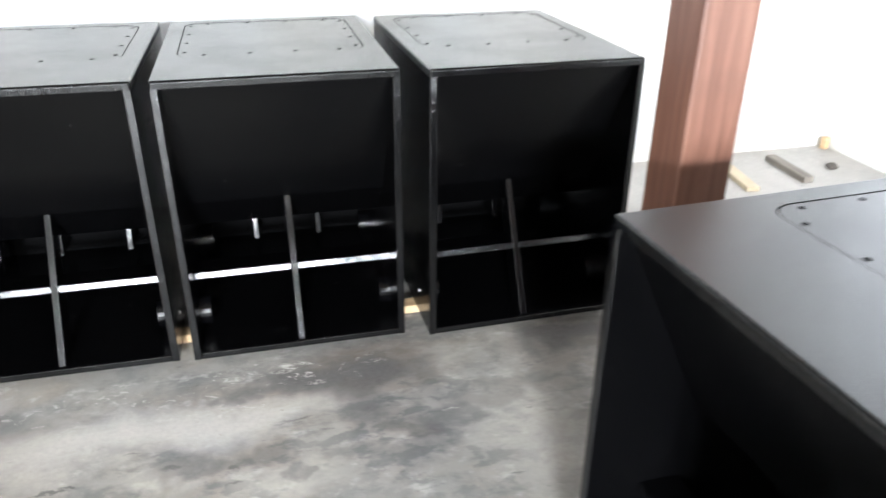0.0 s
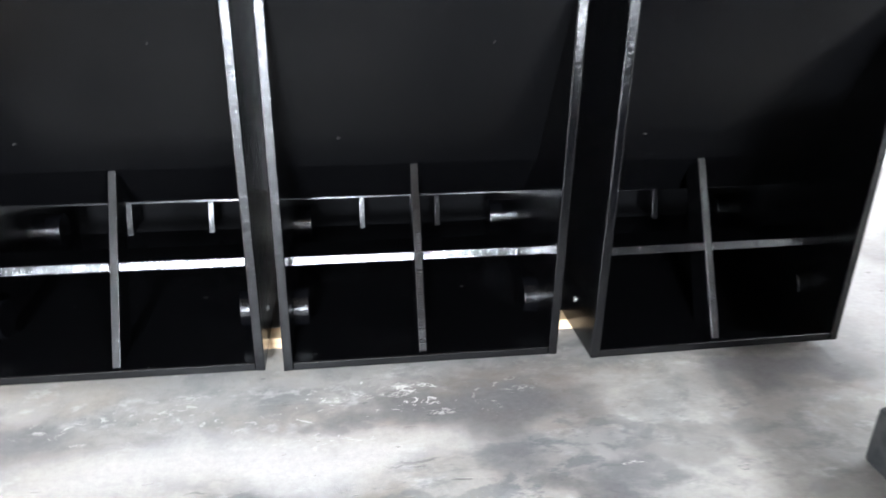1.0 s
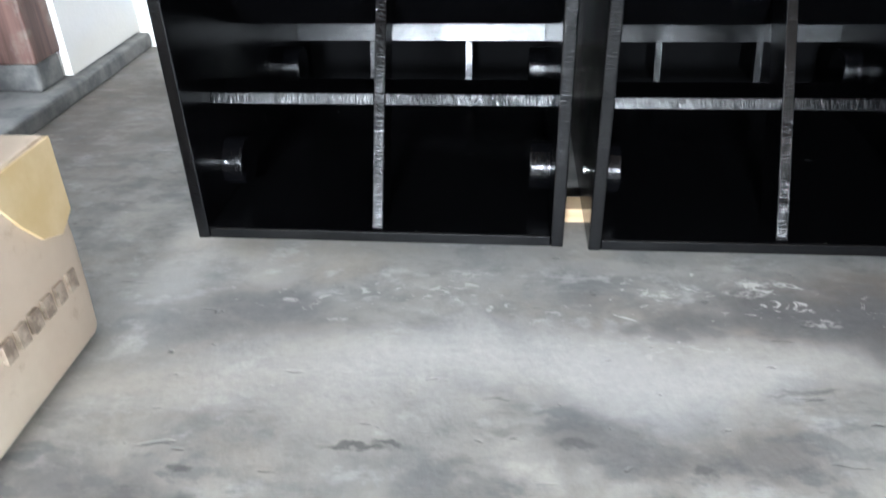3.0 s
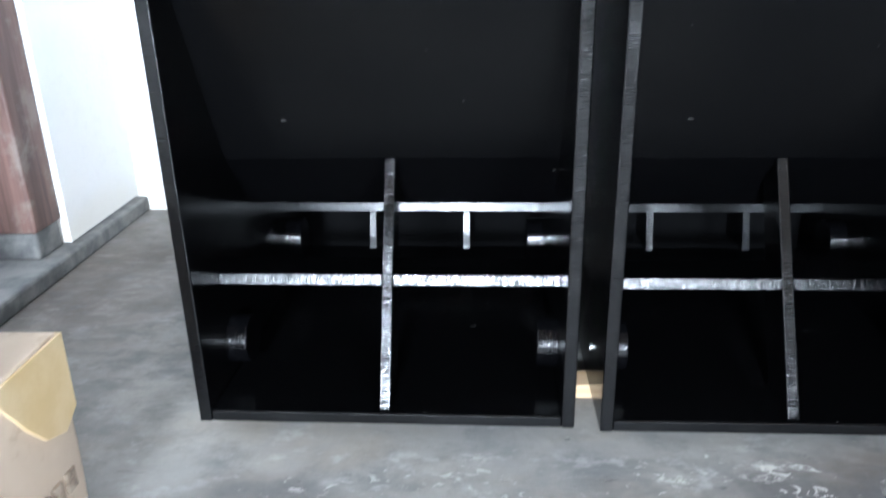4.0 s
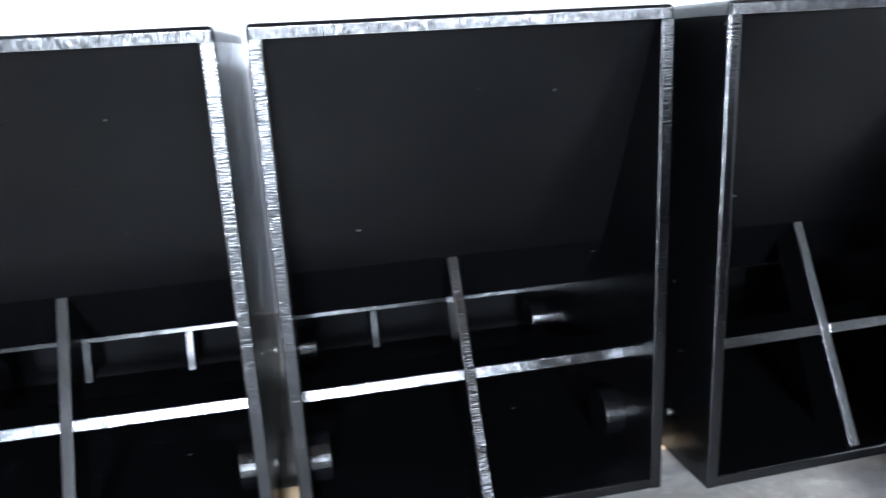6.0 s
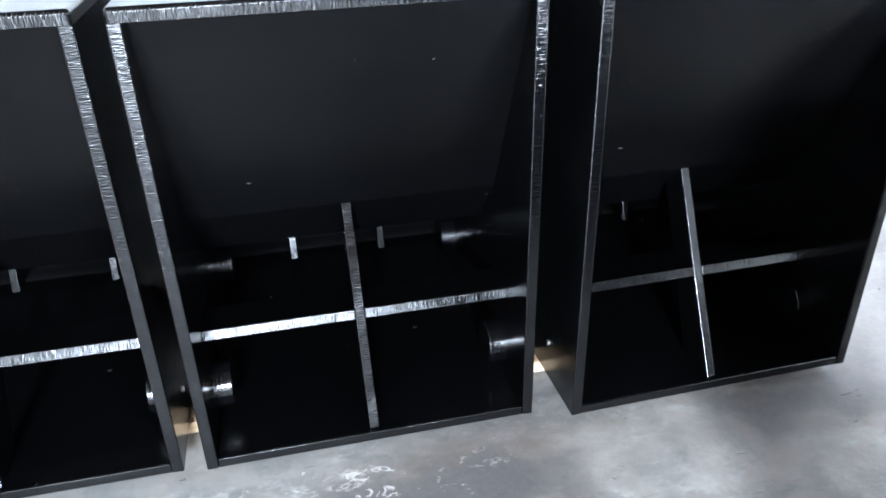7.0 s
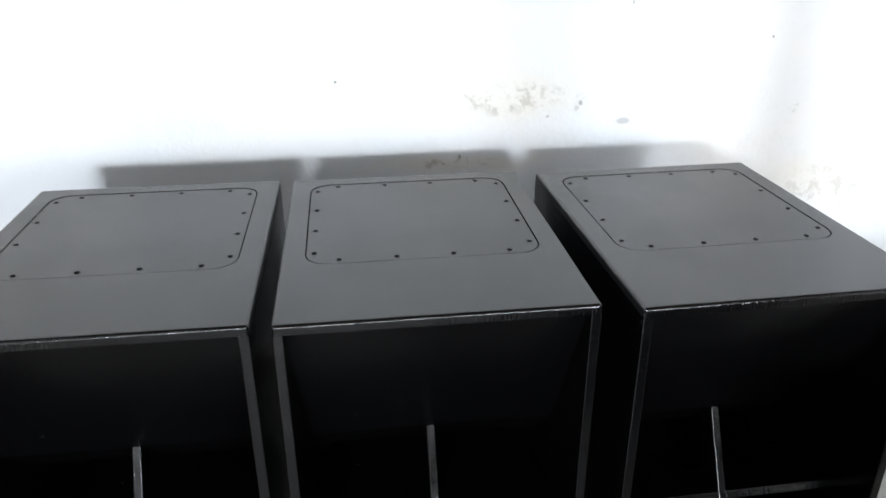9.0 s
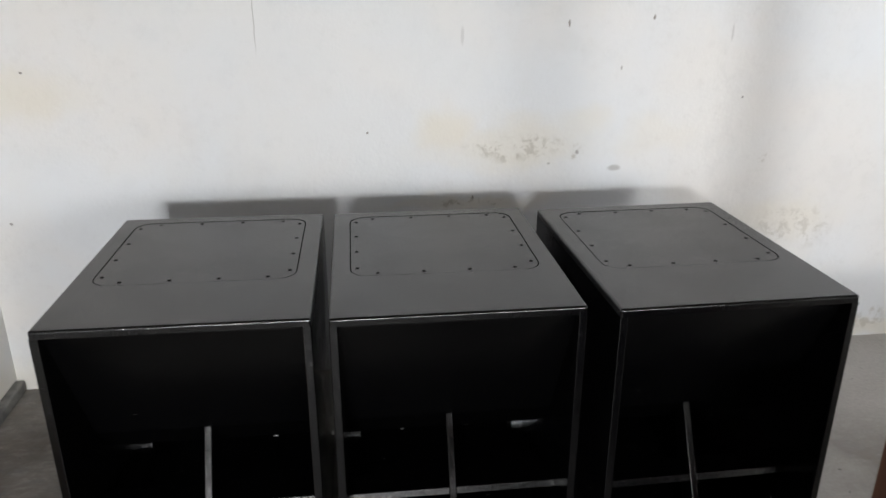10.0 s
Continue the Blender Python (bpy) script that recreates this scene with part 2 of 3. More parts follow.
    pits = n.ramp(n.noise(19, 3, 0.5, 0.8, n.scaled((1, 2.6, 1), (2, 9, 0))), 0.69, 0.75, 0, 0.7)
    colour = n.mix(pits, colour, (0.11, 0.105, 0.1))
    colour = n.mix(n.ramp(fine, 0.3, 0.75, 0, 0.28), colour, (0.2, 0.19, 0.18))
    normal = n.bump(mid, 0.2, 0.01, n.bump(fine, 0.25, 0.002, n.bump(pits, 0.5, -0.004, n.bump(dash, 0.6, -0.003))))
    return n.done(colour, n.ramp(mid, 0.3, 0.7, 0.5, 0.8), normal)


def wall_material():
    n = Nodes("stained_white_limewash")
    big = n.noise(1.1, 4, 0.55, 0.3)
    mid = n.noise(5, 5, 0.6)
    fine = n.noise(80, 4, 0.6)
    colour = n.mix(n.ramp(big, 0.4, 0.62), (0.8, 0.81, 0.82), (0.82, 0.8, 0.77))
    colour = n.mix(n.ramp(mid, 0.52, 0.7, 0, 0.22), colour, (0.66, 0.655, 0.64))
    colour = n.mix(n.ramp(n.noise(24, 6, 0.7), 0.5, 0.72, 0, 0.16), colour, (0.6, 0.585, 0.55))
    colour = n.mix(n.ramp(n.noise(1.6, 3, 0.5, 0.2, n.scaled((1, 1, 1), (3, 0, 5))), 0.45, 0.65, 0, 0.25), colour, (0.84, 0.79, 0.74))
    tint = n.noise(0.9, 3, 0.5, 0.2, n.scaled((1, 1, 1.4), (6, 0, 2)))
    colour = n.mix(n.ramp(tint, 0.4, 0.6, 0, 0.5), colour, (0.76, 0.8, 0.83))
    # damp stains; the x 1.66 patch tints the wall in a cabinet's shadow
    damp = n.spots([(0.5, NORTH, 0.92, 0.3, 1, 0.07, 0.4), (0.25, NORTH, 0.975, 0.1, 1, 0.07, 0.5), (0.77, NORTH, 0.98, 0.12, 1, 0.06, 0.3), (-1.22, NORTH, 1.15, 0.17, 1, 0.09, 0.45),
                    (1.05, NORTH, 0.93, 0.16, 1, 0.06, 0.2), (0.33, NORTH, 0.69, 0.26, 1, 0.03, 0.35), (1.66, NORTH, 0.58, 0.2, 1, 0.08, 0.35),
                    (-1.2, NORTH, 0.05, 0.5, 1, 0.07, 0.35), (2.2, NORTH, 0.03, 1.0, 1, 0.05, 0.45)], 0.1, 5, 0.7)
    colour = n.mix(damp, colour, (0.8, 0.73, 0.58))
    # grime; the x 1.7 patch puts a cabinet's cast shadow into the colour
    grime_shade = n.math("MULTIPLY", n.ramp(n.noise(22, 6, 0.72, 0.5), 0.47, 0.6),
                   n.spots([(0.51, NORTH, 0.905, 0.17, 1, 0.045, 0.75), (0.75, NORTH, 0.885, 0.04, 1, 0.025, 0.8), (0.33, NORTH, 0.7, 0.13, 1, 0.014, 0.9),
                            (1.52, NORTH, 0.83, 0.03, 1, 0.012, 0.6), (1.7, NORTH, 0.53, 0.15, 1, 0.08, 0.5), (2.13, NORTH, 0.09, 0.1, 1, 0.05, 0.6)], 0.05, 12))
    colour = n.mix(n.math("MULTIPLY", grime_shade, 0.6), colour, (0.36, 0.32, 0.24))
    marks = n.spots([(0.904, NORTH, 0.814, 0.024, 1, 0.012, 0.45), (1.014, NORTH, 1.377, 0.005, 1, 0.009, 0.85), (0.694, NORTH, 1.359, 0.004, 1, 0.012, 0.8),
                     (-0.051, NORTH, 0.977, 0.004, 1, 0.004, 0.9), (-1.21, NORTH, 1.215, 0.005, 1, 0.004, 0.95), (-0.427, NORTH, 1.38, 0.0018, 1, 0.1, 0.45),
                     (0.752, NORTH, 0.881, 0.006, 1, 0.008, 0.6), (0.903, NORTH, 1.198, 0.003, 1, 0.008, 0.5), (0.3, NORTH, 1.32, 0.006, 1, 0.03, 0.2),
                     (1.326, NORTH, 1.32, 0.004, 1, 0.03, 0.25), (1.401, NORTH, 1.079, 0.004, 1, 0.004, 0.7), (0.345, NORTH, 0.715, 0.004, 1, 0.008, 0.7),
                     (-1.34, NORTH, 0.68, 0.006, 1, 0.005, 0.7), (0.64, NORTH, 0.84, 0.006, 1, 0.004, 0.5)], 0.004, 40, 0.4)
    colour = n.mix(marks, colour, (0.2, 0.18, 0.15))
    normal = n.bump(mid, 0.3, 0.01, n.bump(fine, 0.35, 0.002))
    return n.done(colour, 0.85, normal)


def wood_material(name, dark, light, along=2, rough=0.45, stain=None):
    n = Nodes(name)
    scale = [38.0, 38.0, 38.0]
    scale[along] = 2.2
    grain = n.noise(1, 5, 0.6, 0.8, n.scaled(tuple(scale)))
    colour = n.mix(n.ramp(grain, 0.3, 0.7), dark, light)
    colour = n.mix(n.ramp(n.noise(4, 4), 0.5, 0.75, 0, 0.35), colour, tuple(c * 0.6 for c in dark))
    if stain:
        colour = n.mix(n.ramp(n.noise(9, 5, 0.6), 0.5, 0.65, 0, 0.6), colour, stain)
    return n.done(colour, rough, n.bump(grain, 0.25, 0.002))


def card_material():
    n = Nodes("worn_cardboard")
    colour = n.mix(n.ramp(n.noise(7, 5), 0.35, 0.7), (0.55, 0.44, 0.33), (0.66, 0.56, 0.43))
    colour = n.mix(n.ramp(n.noise(22, 5, 0.7), 0.56, 0.72, 0, 0.4), colour, (0.32, 0.22, 0.14))
    return n.done(colour, 0.8, n.bump(n.noise(9, 3), 0.4, 0.01))


def simple(name, a, b, scale, rough, bump=0.2, metal=0.0):
    n = Nodes(name)
    h = n.noise(scale, 5, 0.6)
    return n.done(n.mix(n.ramp(h, 0.35, 0.65), a, b), rough, n.bump(h, bump, 0.003), metal)


screw_mat, steel_mat = screw_material(), steel_material()
concrete, limewash = floor_material(), wall_material()
foot_mat = simple("dark_cement", (0.03, 0.032, 0.034), (0.07, 0.07, 0.07), 25, 0.8, 0.5)
plinth_mat = simple("grey_cement_render", (0.11, 0.11, 0.108), (0.22, 0.215, 0.2), 14, 0.85, 0.5)
post_wood = wood_material("red_brown_varnished_wood", (0.1, 0.04, 0.025), (0.17, 0.08, 0.053), 2, 0.45)
jamb_wood = wood_material("dark_brown_weathered_wood", (0.085, 0.045, 0.036), (0.18, 0.1, 0.08), 2, 0.55, (0.25, 0.21, 0.18))
batten_wood = wood_material("pale_sawn_pine", (0.5, 0.33, 0.18), (0.66, 0.48, 0.29), 0, 0.7)
plank_wood = wood_material("pale_plank_wood", (0.55, 0.45, 0.3), (0.7, 0.6, 0.44), 1, 0.75)
grey_wood = wood_material("grey_plank_wood", (0.16, 0.14, 0.12), (0.3, 0.27, 0.23), 1, 0.8)
card = card_material()
tape_mat = simple("yellow_packing_tape", (0.6, 0.44, 0.22), (0.68, 0.53, 0.31), 12, 0.35)
print_mat = simple("faded_black_print", (0.2, 0.15, 0.11), (0.4, 0.32, 0.24), 60, 0.8)
cream = simple("cream_plastic", (0.62, 0.57, 0.48), (0.7, 0.65, 0.56), 6, 0.45)
leaf_mat = simple("dry_orange_leaf", (0.42, 0.24, 0.13), (0.62, 0.43, 0.29), 45, 0.7)
earth = simple("bare_earth", (0.25, 0.21, 0.16), (0.38, 0.33, 0.26), 3, 0.95)
# dark finishes for the unseen ceiling and south wall, to cut bounced light
ceiling_dark = wood_material("dark_unseen_ceiling", (0.07, 0.05, 0.035), (0.15, 0.11, 0.08), 0, 0.8)
cement = simple("dark_unseen_wall", (0.2, 0.19, 0.18), (0.3, 0.29, 0.27), 3, 0.9)
stone_mat = simple("dark_stone", (0.06, 0.055, 0.05), (0.14, 0.12, 0.1), 40, 0.9)

# ---- mesh helpers ----


def part(name, bm, material, parent=None, label="", smooth=False):
    data = bpy.data.meshes.new(name)
    bmesh.ops.recalc_face_normals(bm, faces=bm.faces)
    bm.to_mesh(data)
    bm.free()
    for m in material if isinstance(material, (list, tuple)) else [material]:
        data.materials.append(m)
    if smooth:
        for p in data.polygons:
            p.use_smooth = True
    ob = new(name, data)
    ob.parent = parent
    if label:
        tagged(ob, label)
    return ob


def bevelled(bm, width, segments=2):
    if width:
        bmesh.ops.bevel(bm, geom=[e for e in bm.edges if len(e.link_faces) == 2 and e.calc_face_angle(0) > 0.6],
                        offset=width, segments=segments, affect="EDGES", profile=0.5)
    return bm


def box(x0, x1, y0, y1, z0, z1, bevel=0.0, bm=None):
    bm = bm or bmesh.new()
    v = bmesh.ops.create_cube(bm, size=1)["verts"]
    for a in v:
        a.co = Vector(((x0 + x1) / 2 + a.co.x * (x1 - x0), (y0 + y1) / 2 + a.co.y * (y1 - y0), (z0 + z1) / 2 + a.co.z * (z1 - z0)))
    return bevelled(bm, bevel, 4 if bevel == 0.003 else 2)


def prism(outline, x0, x1, bevel=0.0):
    """A (y, z) outline drawn out along x."""
    bm = bmesh.new()
    face = bm.faces.new([bm.verts.new((x0, y, z)) for y, z in outline])
    top = bmesh.ops.extrude_face_region(bm, geom=[face])["geom"]
    bmesh.ops.translate(bm, verts=[g for g in top if isinstance(g, bmesh.types.BMVert)], vec=(x1 - x0, 0, 0))
    bmesh.ops.recalc_face_normals(bm, faces=bm.faces)
    return bevelled(bm, bevel)


def board(x0, x1, y0, y1, z0, z1, width):
    """A side board with rounded edges but for those of its upper end, where the top lies on it."""
    bm = box(x0, x1, y0, y1, z0, z1)
    bmesh.ops.bevel(bm, geom=[e for e in bm.edges if min(v.co.z for v in e.verts) < z1 - 1e-4], offset=width, segments=2, affect="EDGES", profile=0.5)
    return bm


def front_faces(bm, index=1, way=(0, -1, 0), limit=0.35):
    bm.normal_update()
    bmesh.ops.recalc_face_normals(bm, faces=bm.faces)
    for f in bm.faces:
        if f.normal.dot(Vector(way)) > limit:
            f.material_index = index
    return bm


def rounded(x0, x1, y0, y1, r, steps=6):
    points = []
    for cx, cy, a in ((x1 - r, y1 - r, 0), (x0 + r, y1 - r, 90), (x0 + r, y0 + r, 180), (x1 - r, y0 + r, 270)):
        for i in range(steps + 1):
            t = radians(a + 90 * i / steps)
            points.append((cx + r * math.cos(t), cy + r * math.sin(t)))
    return points


def slab(outline, z0, z1, hole=None):
    """A flat board of an outline, with a hole if one is given."""
    bm = bmesh.new()
    edges = []
    for loop in (outline, hole) if hole else (outline,):
        verts = [bm.verts.new((x, y, z0)) for x, y in loop]
        edges += [bm.edges.new((verts[i - 1], verts[i])) for i in range(len(verts))]
    bmesh.ops.triangle_fill(bm, use_beauty=True, use_dissolve=False, edges=edges)
    top = bmesh.ops.extrude_face_region(bm, geom=list(bm.faces))["geom"]
    bmesh.ops.translate(bm, verts=[g for g in top if isinstance(g, bmesh.types.BMVert)], vec=(0, 0, z1 - z0))
    return bm


def disc(centre, axis, radius, length, segments=20, bevel=0.0):
    """A round bar from centre along an axis."""
    bm = bmesh.new()
    bmesh.ops.create_cone(bm, cap_ends=True, segments=segments, radius1=radius, radius2=radius, depth=length)
    bevelled(bm, bevel, 3)
    way = Vector(axis).normalized()
    m = Matrix.Translation(Vector(centre) + way * length / 2) @ way.to_track_quat("Z", "Y").to_matrix().to_4x4()
    bmesh.ops.transform(bm, matrix=m, verts=bm.verts)
    return bm


def boxes(*sizes):
    bm = bmesh.new()
    for s in sizes:
        box(*s, bm=bm)
    return bm


# ---- the room ----
T = 0.2
floor = tagged(part("floor", box(WEST - 2, EAST + 0.2, SOUTH - T, NORTH + 0.2, -0.1, 0), concrete), "worn patchy grey concrete floor with stains and pale flakes", "floor", kind="structure")
tagged(part("wall_north", box(WEST - 2, EAST + T, NORTH, NORTH + T, 0, CEIL), limewash), "white limewashed wall with yellow damp stains", "wall", kind="structure")
# unseen wall, dark so that it bounces little light back
wall_south = boxes((WEST - 2, GATE[0], SOUTH - T, SOUTH, 0, CEIL), (GATE[1], PANE[0], SOUTH - T, SOUTH, 0, CEIL), (PANE[1], EAST + T, SOUTH - T, SOUTH, 0, CEIL),
                   (PANE[0], PANE[1], SOUTH - T, SOUTH, 0, PANE[2]), (PANE[0], PANE[1], SOUTH - T, SOUTH, PANE[3], CEIL), (GATE[0], GATE[1], SOUTH - T, SOUTH, GATE[2], CEIL))
tagged(part("wall_south", wall_south, cement), "unseen grey wall kept dark to cut bounced light, with an open doorway and a window opening", "wall", kind="structure")
wall_east = boxes((EAST, EAST + T, SOUTH, 1.55, 0, CEIL), (EAST, EAST + T, 2.95, NORTH, 0, CEIL),
                  (EAST, EAST + T, 1.55, 2.95, 0, 1.0), (EAST, EAST + T, 1.55, 2.95, 2.3, CEIL))
tagged(part("wall_east", wall_east, limewash), "white limewashed side wall with an added unseen opening for a fill lamp", "wall", kind="structure")
DOOR = (1.75, 2.69)
wall_west = boxes((WEST - T, WEST, SOUTH, DOOR[0], 0, CEIL), (WEST - T, WEST, DOOR[1] + 0.12, NORTH, 0.05, CEIL),
                  (WEST - T, WEST, DOOR[0], DOOR[1] + 0.12, 2.15, CEIL))
tagged(part("wall_west", wall_west, limewash), "white limewashed side wall with a doorway", "wall", kind="structure")
tagged(part("wall_side_room", boxes((WEST - 2.2, WEST - 2, SOUTH, 1.6, 0, CEIL), (WEST - 2.2, WEST - 2, 2.9, NORTH, 0, CEIL), (WEST - 2.2, WEST - 2, 1.6, 2.9, 0, 0.95),
                                          (WEST - 2.2, WEST - 2, 1.6, 2.9, 2.25, CEIL), (WEST - 2, WEST - T, 0.4, 0.6, 0, CEIL)), limewash), "plain white wall of the unseen side room with a window opening added for a fill lamp", "wall", kind="structure")
# unseen ceiling, dark for the same reason
tagged(part("ceiling", box(WEST - 2.2, EAST + T, SOUTH - T, NORTH + T, CEIL, CEIL + 0.1), ceiling_dark), "unseen ceiling kept dark to cut bounced light", "ceiling", kind="structure")
tagged(part("ground", box(-40, 40, -80, SOUTH - T, -0.15, -0.05), earth), "pale bare earth outside the doorway", "ground", kind="structure")
tagged(part("plinth", box(WEST - 2, WEST + 0.03, 0.6, NORTH, 0.0, 0.045, 0.008), plinth_mat), "low grey cement ledge along the side wall", "ledge", kind="structure")

door_1 = tagged(new("door_1"), "dark brown weathered timber door frame on a cement ledge", "door frame", kind="structure")
door_1.location = (WEST - 0.09, DOOR[1], 0.045)
part("jamb", box(-0.09, 0.075, 0.0, 0.12, 0.07, 2.1, 0.006), jamb_wood, door_1)
part("jamb_foot", box(-0.085, 0.07, 0.004, 0.115, 0.0, 0.07, 0.008), plinth_mat, door_1, "chipped grey foot of the jamb")
part("far_jamb", box(-0.09, 0.08, DOOR[0] - DOOR[1] - 0.0, DOOR[0] - DOOR[1] + 0.1, 0.0, 2.1, 0.006), jamb_wood, door_1)
part("head", box(-0.09, 0.08, DOOR[0] - DOOR[1], 0.12, 2.1, 2.2, 0.006), jamb_wood, door_1)

post = tagged(new("wooden_post"), "square red-brown varnished timber post on a cement foot", "post")
post.location = (0.957, 1.53, 0)
part("shaft", box(-0.06, 0.068, -0.052, 0.08, 0.12, CEIL, 0.006), post_wood, post)
part("foot", box(-0.066, 0.085, -0.074, 0.09, 0.0, 0.12, 0.008), foot_mat, post, "rough dark grey cement foot")
part("bolt", disc((-0.066, -0.03, 0.05), (-1, 0, 0), 0.008, 0.006, 12), steel_mat, post, "bright steel bolt")

# ---- loudspeaker cabinets ----
W, H, D, TH = 0.5998, 0.7879, 0.7702, 0.02
LIFT = 0.027


def speaker_cabinet():
    cab = new("speaker_cabinet")
    h = W / 2
    part("side_panel", front_faces(board(-h, -h + TH, 0, D, 0, H - TH, 0.0025)), (paint, edge_upright), cab)
    part("side_panel", front_faces(board(h - TH, h, 0, D, 0, H - TH, 0.0025)), (paint, edge_upright), cab)
    part("bottom_panel", front_faces(box(-h + TH, h - TH, 0.001, D, 0, TH, 0.003)), (paint, edge_level), cab)
    part("back_panel", box(-h + TH, h - TH, D - TH, D - 0.001, TH, H - TH), paint_shade, cab)
    # top with the access opening
    lid_y0, lid_y1, lid_x = 0.24, 0.722, 0.251
    outer = [(-h, 0), (h, 0), (h, D), (-h, D)]
    top = slab(outer, H - TH, H, rounded(-lid_x, lid_x, lid_y0, lid_y1, 0.05))
    bmesh.ops.recalc_face_normals(top, faces=top.faces)
    rim = [e for e in top.edges if len(e.link_faces) == 2 and e.calc_face_angle(0) > 1.2 and all(
        abs(abs(v.co.x) - h) < 1e-4 or v.co.y < 1e-4 or v.co.y > D - 1e-4 for v in e.verts) and max(v.co.z for v in e.verts) > H - 1e-4]
    bmesh.ops.bevel(top, geom=rim, offset=0.007, segments=8, affect="EDGES", profile=0.5)
    front_faces(top)
    # opening walls take the darker paint: the groove's shade put into the colour
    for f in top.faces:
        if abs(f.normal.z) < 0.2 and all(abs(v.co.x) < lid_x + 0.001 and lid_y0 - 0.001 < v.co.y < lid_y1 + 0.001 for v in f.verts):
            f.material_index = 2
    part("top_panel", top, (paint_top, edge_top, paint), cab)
    # near-black ledge stands in for the shade down in the groove
    part("lid_ledge", slab(rounded(-lid_x - 0.02, lid_x + 0.02, lid_y0 - 0.02, lid_y1 + 0.02, 0.05), H - TH - 0.012, H - TH - 0.001), seam_dark, cab)
    g = 0.0029
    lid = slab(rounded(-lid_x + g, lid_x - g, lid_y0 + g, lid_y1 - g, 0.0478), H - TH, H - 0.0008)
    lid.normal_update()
    # lid sides darker than its face, again for the groove's shade
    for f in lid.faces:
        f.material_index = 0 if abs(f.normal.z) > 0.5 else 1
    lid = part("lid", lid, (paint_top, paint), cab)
    spots = [(x, y) for x in (-0.18, -0.06, 0.06, 0.18) for y in (lid_y0 + 0.02, lid_y1 - 0.02)]
    spots += [(x, lid_y0 + (lid_y1 - lid_y0) * k) for x in (-0.232, 0.232) for k in (0.12, 0.37, 0.63, 0.9)]
    for x, y in spots:
        part("screw", disc((x, y, H - 0.001), (0, 0, 1), 0.0056, 0.0012, 10), screw_mat, lid)
    # folded horn: steep upper board, shallower throat board, rear baffle over a slot
    i = h - TH
    z0 = -LIFT
    part("horn_board", prism([(0.016, 0.769), (0.205, 0.416 + z0), (0.225, 0.426 + z0), (0.036, 0.769)], -i, i), paint, cab)
    part("throat_board", prism([(0.2055, 0.4155 + z0), (0.32, 0.3 + z0), (0.327, 0.315 + z0), (0.225, 0.426 + z0)], -i, i), paint, cab)
    part("rear_baffle", prism([(0.645, 0.174 + z0), (0.73, 0.47 + z0), (0.746, 0.464 + z0), (0.665, 0.174 + z0)], -i, i, 0.001), paint, cab)
    for x in (-0.105, 0.112):
        part("slot_brace", front_faces(prism([(0.62, 0.09 + z0), (0.6465, 0.1735 + z0), (D - TH, 0.1735 + z0), (D - TH, 0.09 + z0)], x - 0.008, x + 0.008, 0.001)), (paint, edge_upright), cab)
    # cross bracing, leaning back from the bottom edge to the fold
    lean = (0.205 - 0.012) / (0.416 - 0.048)
    foot, head = TH, 0.416 + z0
    y_at = lambda z: 0.012 + lean * (z - TH)
    part("upright_brace", front_faces(prism([(y_at(foot), foot), (y_at(head), head), (y_at(head) + 0.05, head - 0.045), (y_at(foot) + 0.09, foot)], -0.009, 0.009, 0.0015),
                                      1, (0, -0.88, 0.475), 0.7), (paint, edge_upright), cab)
    zc = 0.234 + z0
    for x0, x1 in ((-i, -0.009), (0.009, i)):
        y, k = y_at(zc), 0.009 * 0.384
        part("level_brace", front_faces(prism([(y - k, zc - 0.009), (y + k, zc + 0.009), (y + 0.09, zc + 0.004), (y + 0.09, zc - 0.014)], x0, x1, 0.0015),
                                        1, (0, -0.93, 0.36), 0.7), (paint, edge_level), cab)
    # round bosses through the sides
    for s in (-1, 1):
        for y, z in ((0.14, 0.108 + z0), (0.55, 0.145 + z0)):
            boss = part("boss", disc((s * (i + 0.002), y, z), (-s, 0, 0), 0.043, 0.038, 48, 0.003), (edge_level,), cab, "round black painted boss")
            part("bolt_head", disc((s * (h - 0.001), y - 0.01, z), (s, 0, 0), 0.006, 0.005, 12), steel_mat, boss, "bright steel bolt head")
    return cab


cabinet = speaker_cabinet()
cabinet.matrix_basis = pose(0.1090, 2.0114, LIFT, 0, 0, -0.89)
tagged(cabinet, "black painted empty plywood horn loudspeaker cabinet on wooden battens", "speaker cabinet", "cabinets in a row")
other = copy_thing(cabinet, pose(-0.5339, 2.0317, LIFT, 0, 0, -1.28) @ Matrix.Diagonal((1.014, 1, 1, 1)))
other = copy_thing(cabinet, pose(0.7777, 1.9799, LIFT, 0, 0, 0.19))
other = copy_thing(cabinet, pose(0.572, 0.826, 0, 0, 0, -87.3))
tagged(other, "black painted empty plywood horn cabinet standing alone beside a post", "speaker cabinet", "cabinets in a row")

tagged(part("wooden_batten", box(-0.78, 1.03, 2.155, 2.205, 0, LIFT, 0.002), batten_wood), "long pale sawn wooden batten under the black cabinets", "batten", "battens")
for x in (-0.531, 0.109, 0.78):
    tagged(part("wooden_batten", box(x - 0.27, x + 0.27, 2.65, 2.7, 0, LIFT, 0.002), batten_wood), "short pale sawn wooden batten under a black cabinet", "batten", "battens")

# ---- loose things ----


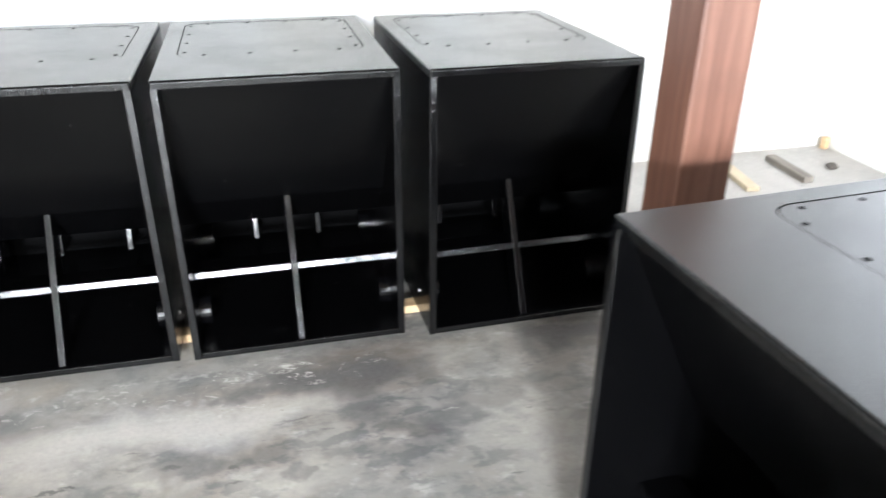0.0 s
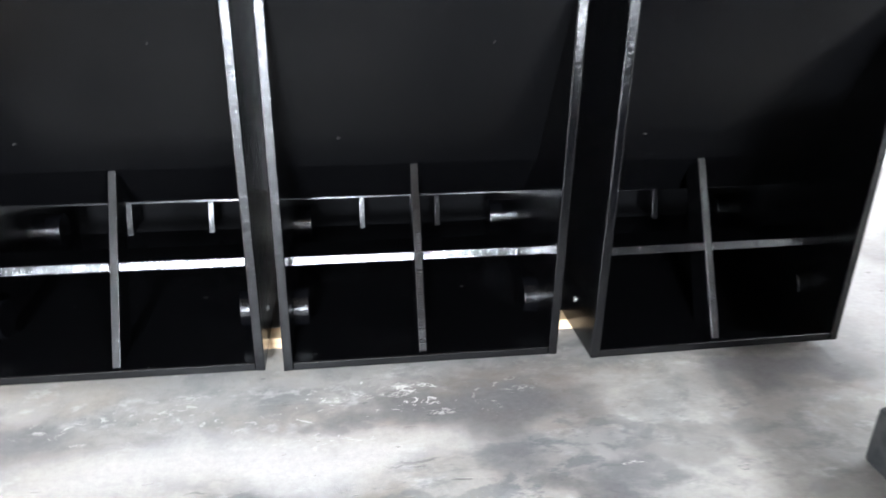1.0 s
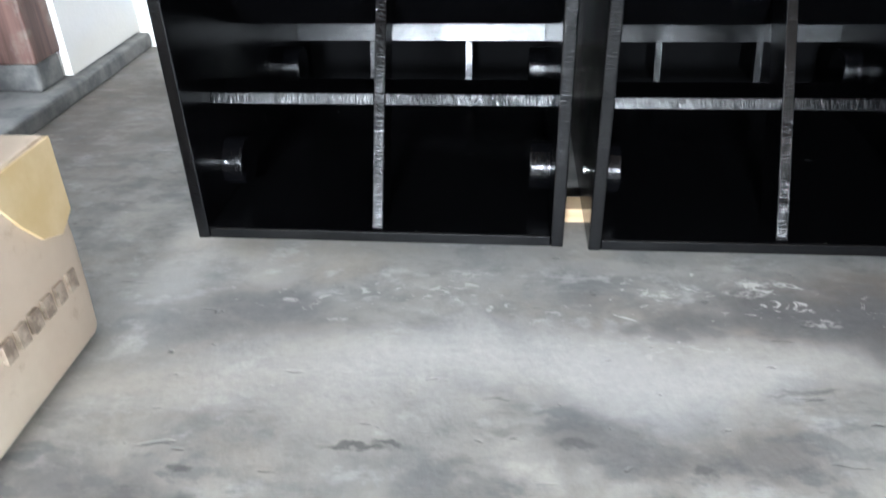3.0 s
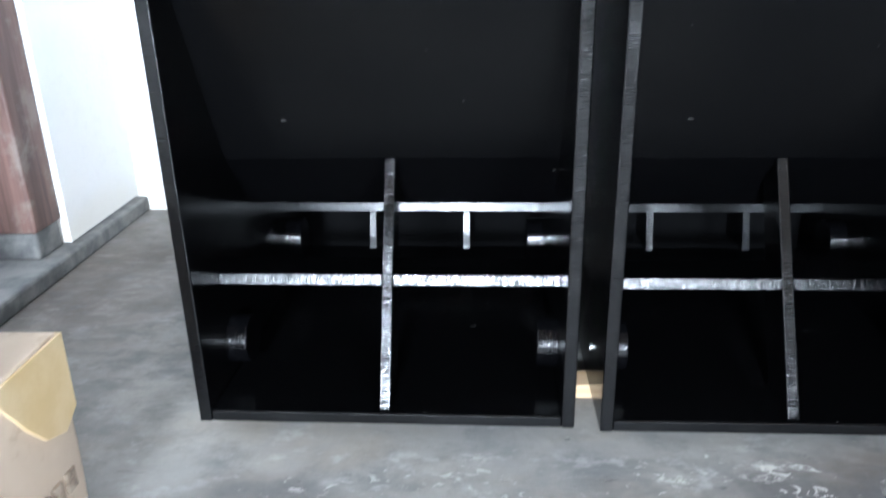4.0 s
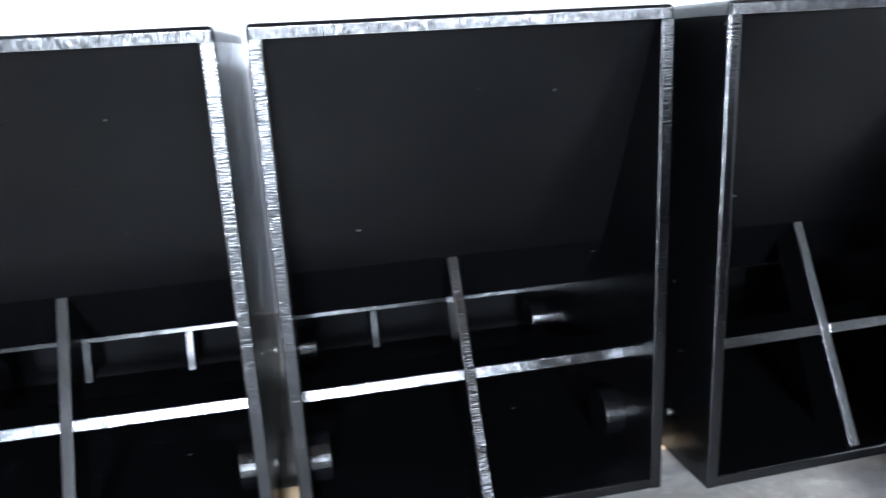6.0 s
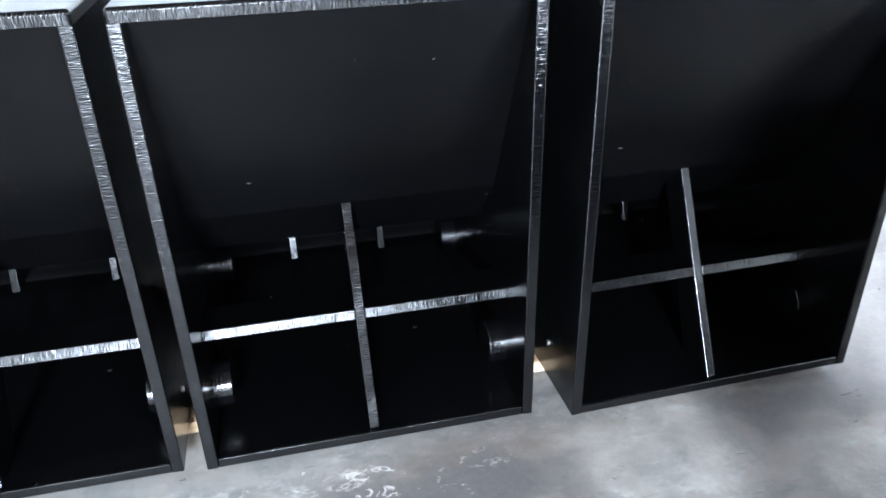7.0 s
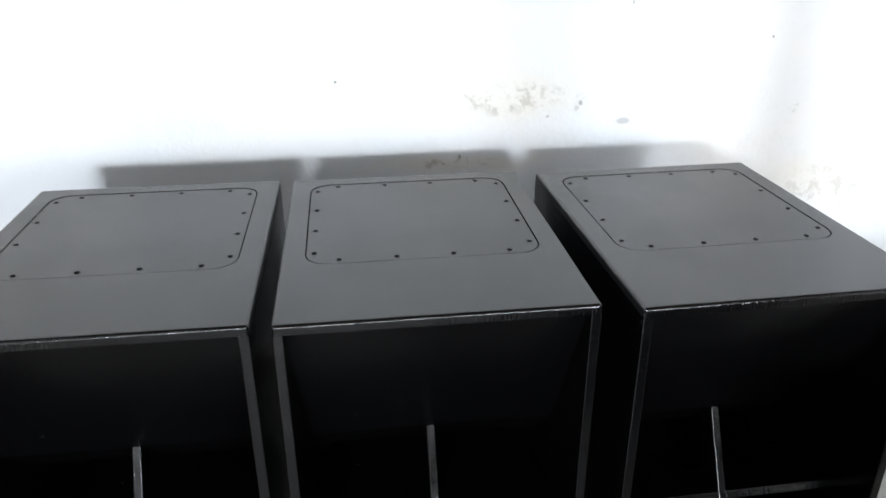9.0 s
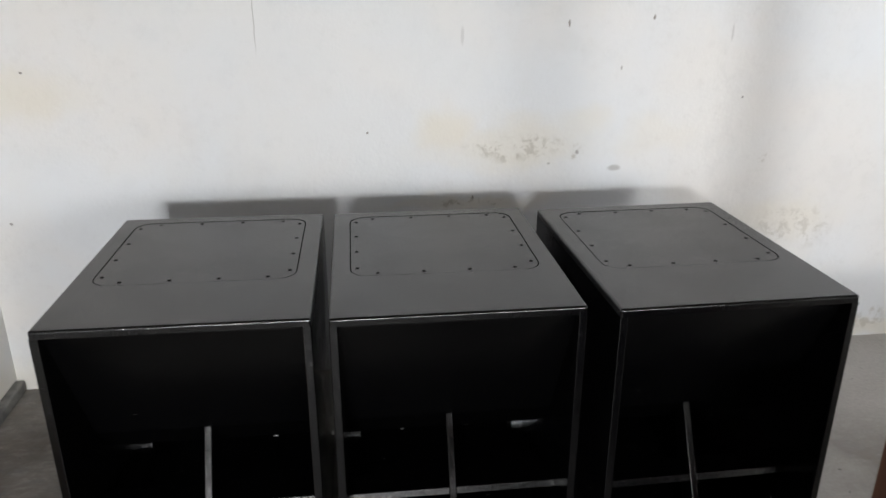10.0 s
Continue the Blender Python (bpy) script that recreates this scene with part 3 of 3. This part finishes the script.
def carton():
    c = tagged(new("cardboard_carton"), "worn brown cardboard carton with yellow tape and faded print", "carton")
    c.location = (-1.108, 1.6, 0)
    bm = box(-0.2, 0.2, -0.25, 0.22, 0.004, 0.3, 0.014)
    bmesh.ops.subdivide_edges(bm, edges=bm.edges, cuts=3, use_grid_fill=True)
    for v in bm.verts:
        k = noise.noise(v.co * 6) * 0.005
        v.co += Vector((k, k, -abs(k)))
        v.co.z = max(v.co.z, 0.0)
    part("body", bm, card, c, "", True)
    part("flap", box(-0.195, -0.004, -0.245, 0.215, 0.302, 0.307, 0.002), card, c)
    part("flap", box(0.004, 0.203, -0.245, 0.215, 0.302, 0.309, 0.002), card, c)
    part("tape", prism([(0.07, 0.304), (0.12, 0.23), (0.15, 0.195), (0.19, 0.18), (0.222, 0.2), (0.224, 0.304)], 0.196, 0.2062, 0.001), tape_mat, c, "yellow packing tape")
    part("tape", box(0.197, 0.2055, -0.245, -0.06, 0.06, 0.13, 0.001), tape_mat, c, "yellow packing tape")
    for k in range(6):
        part("print_bar", box(0.19, 0.2048, 0.02 + 0.03 * k, 0.04 + 0.03 * k, 0.1, 0.128), print_mat, c, "faded dark print")
    for k in range(3):
        part("print_bar", box(0.19, 0.2048, -0.04 + 0.03 * k, -0.02 + 0.03 * k, 0.17, 0.19), print_mat, c, "faded dark print")
    return c


carton()
roll = tagged(part("round_tub", disc((-1.1, 1.58, 0.31), (0, 0, 1), 0.19, 0.05, 48, 0.015), cream, None, "", True), "cream plastic round tub lying on a cardboard carton", "tub")


def dry_leaf():
    bm = bmesh.new()
    rows = []
    for i in range(7):
        t = i / 6
        w = 0.016 * (1 - t) ** 0.75 * (0.75 + 0.25 * math.sin(9 * t + 1)) + 0.0008
        rows.append([bm.verts.new((-0.018 + 0.037 * t, 0.85 * s * w + 0.004 * t * t, 0.002 + 0.002 * (s < 0) * (1 - t) + 0.004 * t * t)) for s in (-1, 0, 1)])
    for a, b in zip(rows, rows[1:]):
        for k in (0, 1):
            bm.faces.new((a[k], a[k + 1], b[k + 1], b[k]))
    bmesh.ops.solidify(bm, geom=list(bm.faces), thickness=0.0015)
    return bm


leaf = tagged(part("dry_leaf", dry_leaf(), leaf_mat, None, "", True), "small dry orange leaf on the concrete floor", "leaf")
leaf.matrix_basis = pose(-0.528, 1.502, 0.0, 0, 0, 98)

plank = tagged(part("wooden_plank", box(-0.03, 0.03, -0.16, 0.16, 0, 0.022, 0.003), plank_wood), "pale wooden plank lying on the floor", "plank", "planks by the wall")
plank.matrix_basis = pose(2.165, 2.925, 0, 0, 0, -9)
plank = tagged(part("wooden_plank", box(-0.025, 0.025, -0.15, 0.15, 0, 0.03, 0.003), grey_wood), "weathered grey wooden plank lying on the floor", "plank", "planks by the wall")
plank.matrix_basis = pose(2.455, 2.945, 0, 0, 0, -3)


def lump(r, seed):
    bm = bmesh.new()
    bmesh.ops.create_icosphere(bm, subdivisions=2, radius=r)
    for v in bm.verts:
        v.co *= 1 + 0.5 * noise.noise(v.co * 30 + Vector((seed, 0, 0)))
        v.co.z = max(v.co.z * 0.7 + r * 0.45, 0)
    return bm


stone = tagged(part("stone", lump(0.025, 3), stone_mat), "small dark stone on the concrete floor", "stone")
stone.location = (2.68, 2.93, 0)
stub = tagged(part("wood_offcut", box(-0.016, 0.016, -0.016, 0.016, 0, 0.06, 0.003), batten_wood), "small pale wood offcut leaning in the wall corner", "offcut")
stub.matrix_basis = pose(2.845, 3.18, 0, 0, 0, 20)
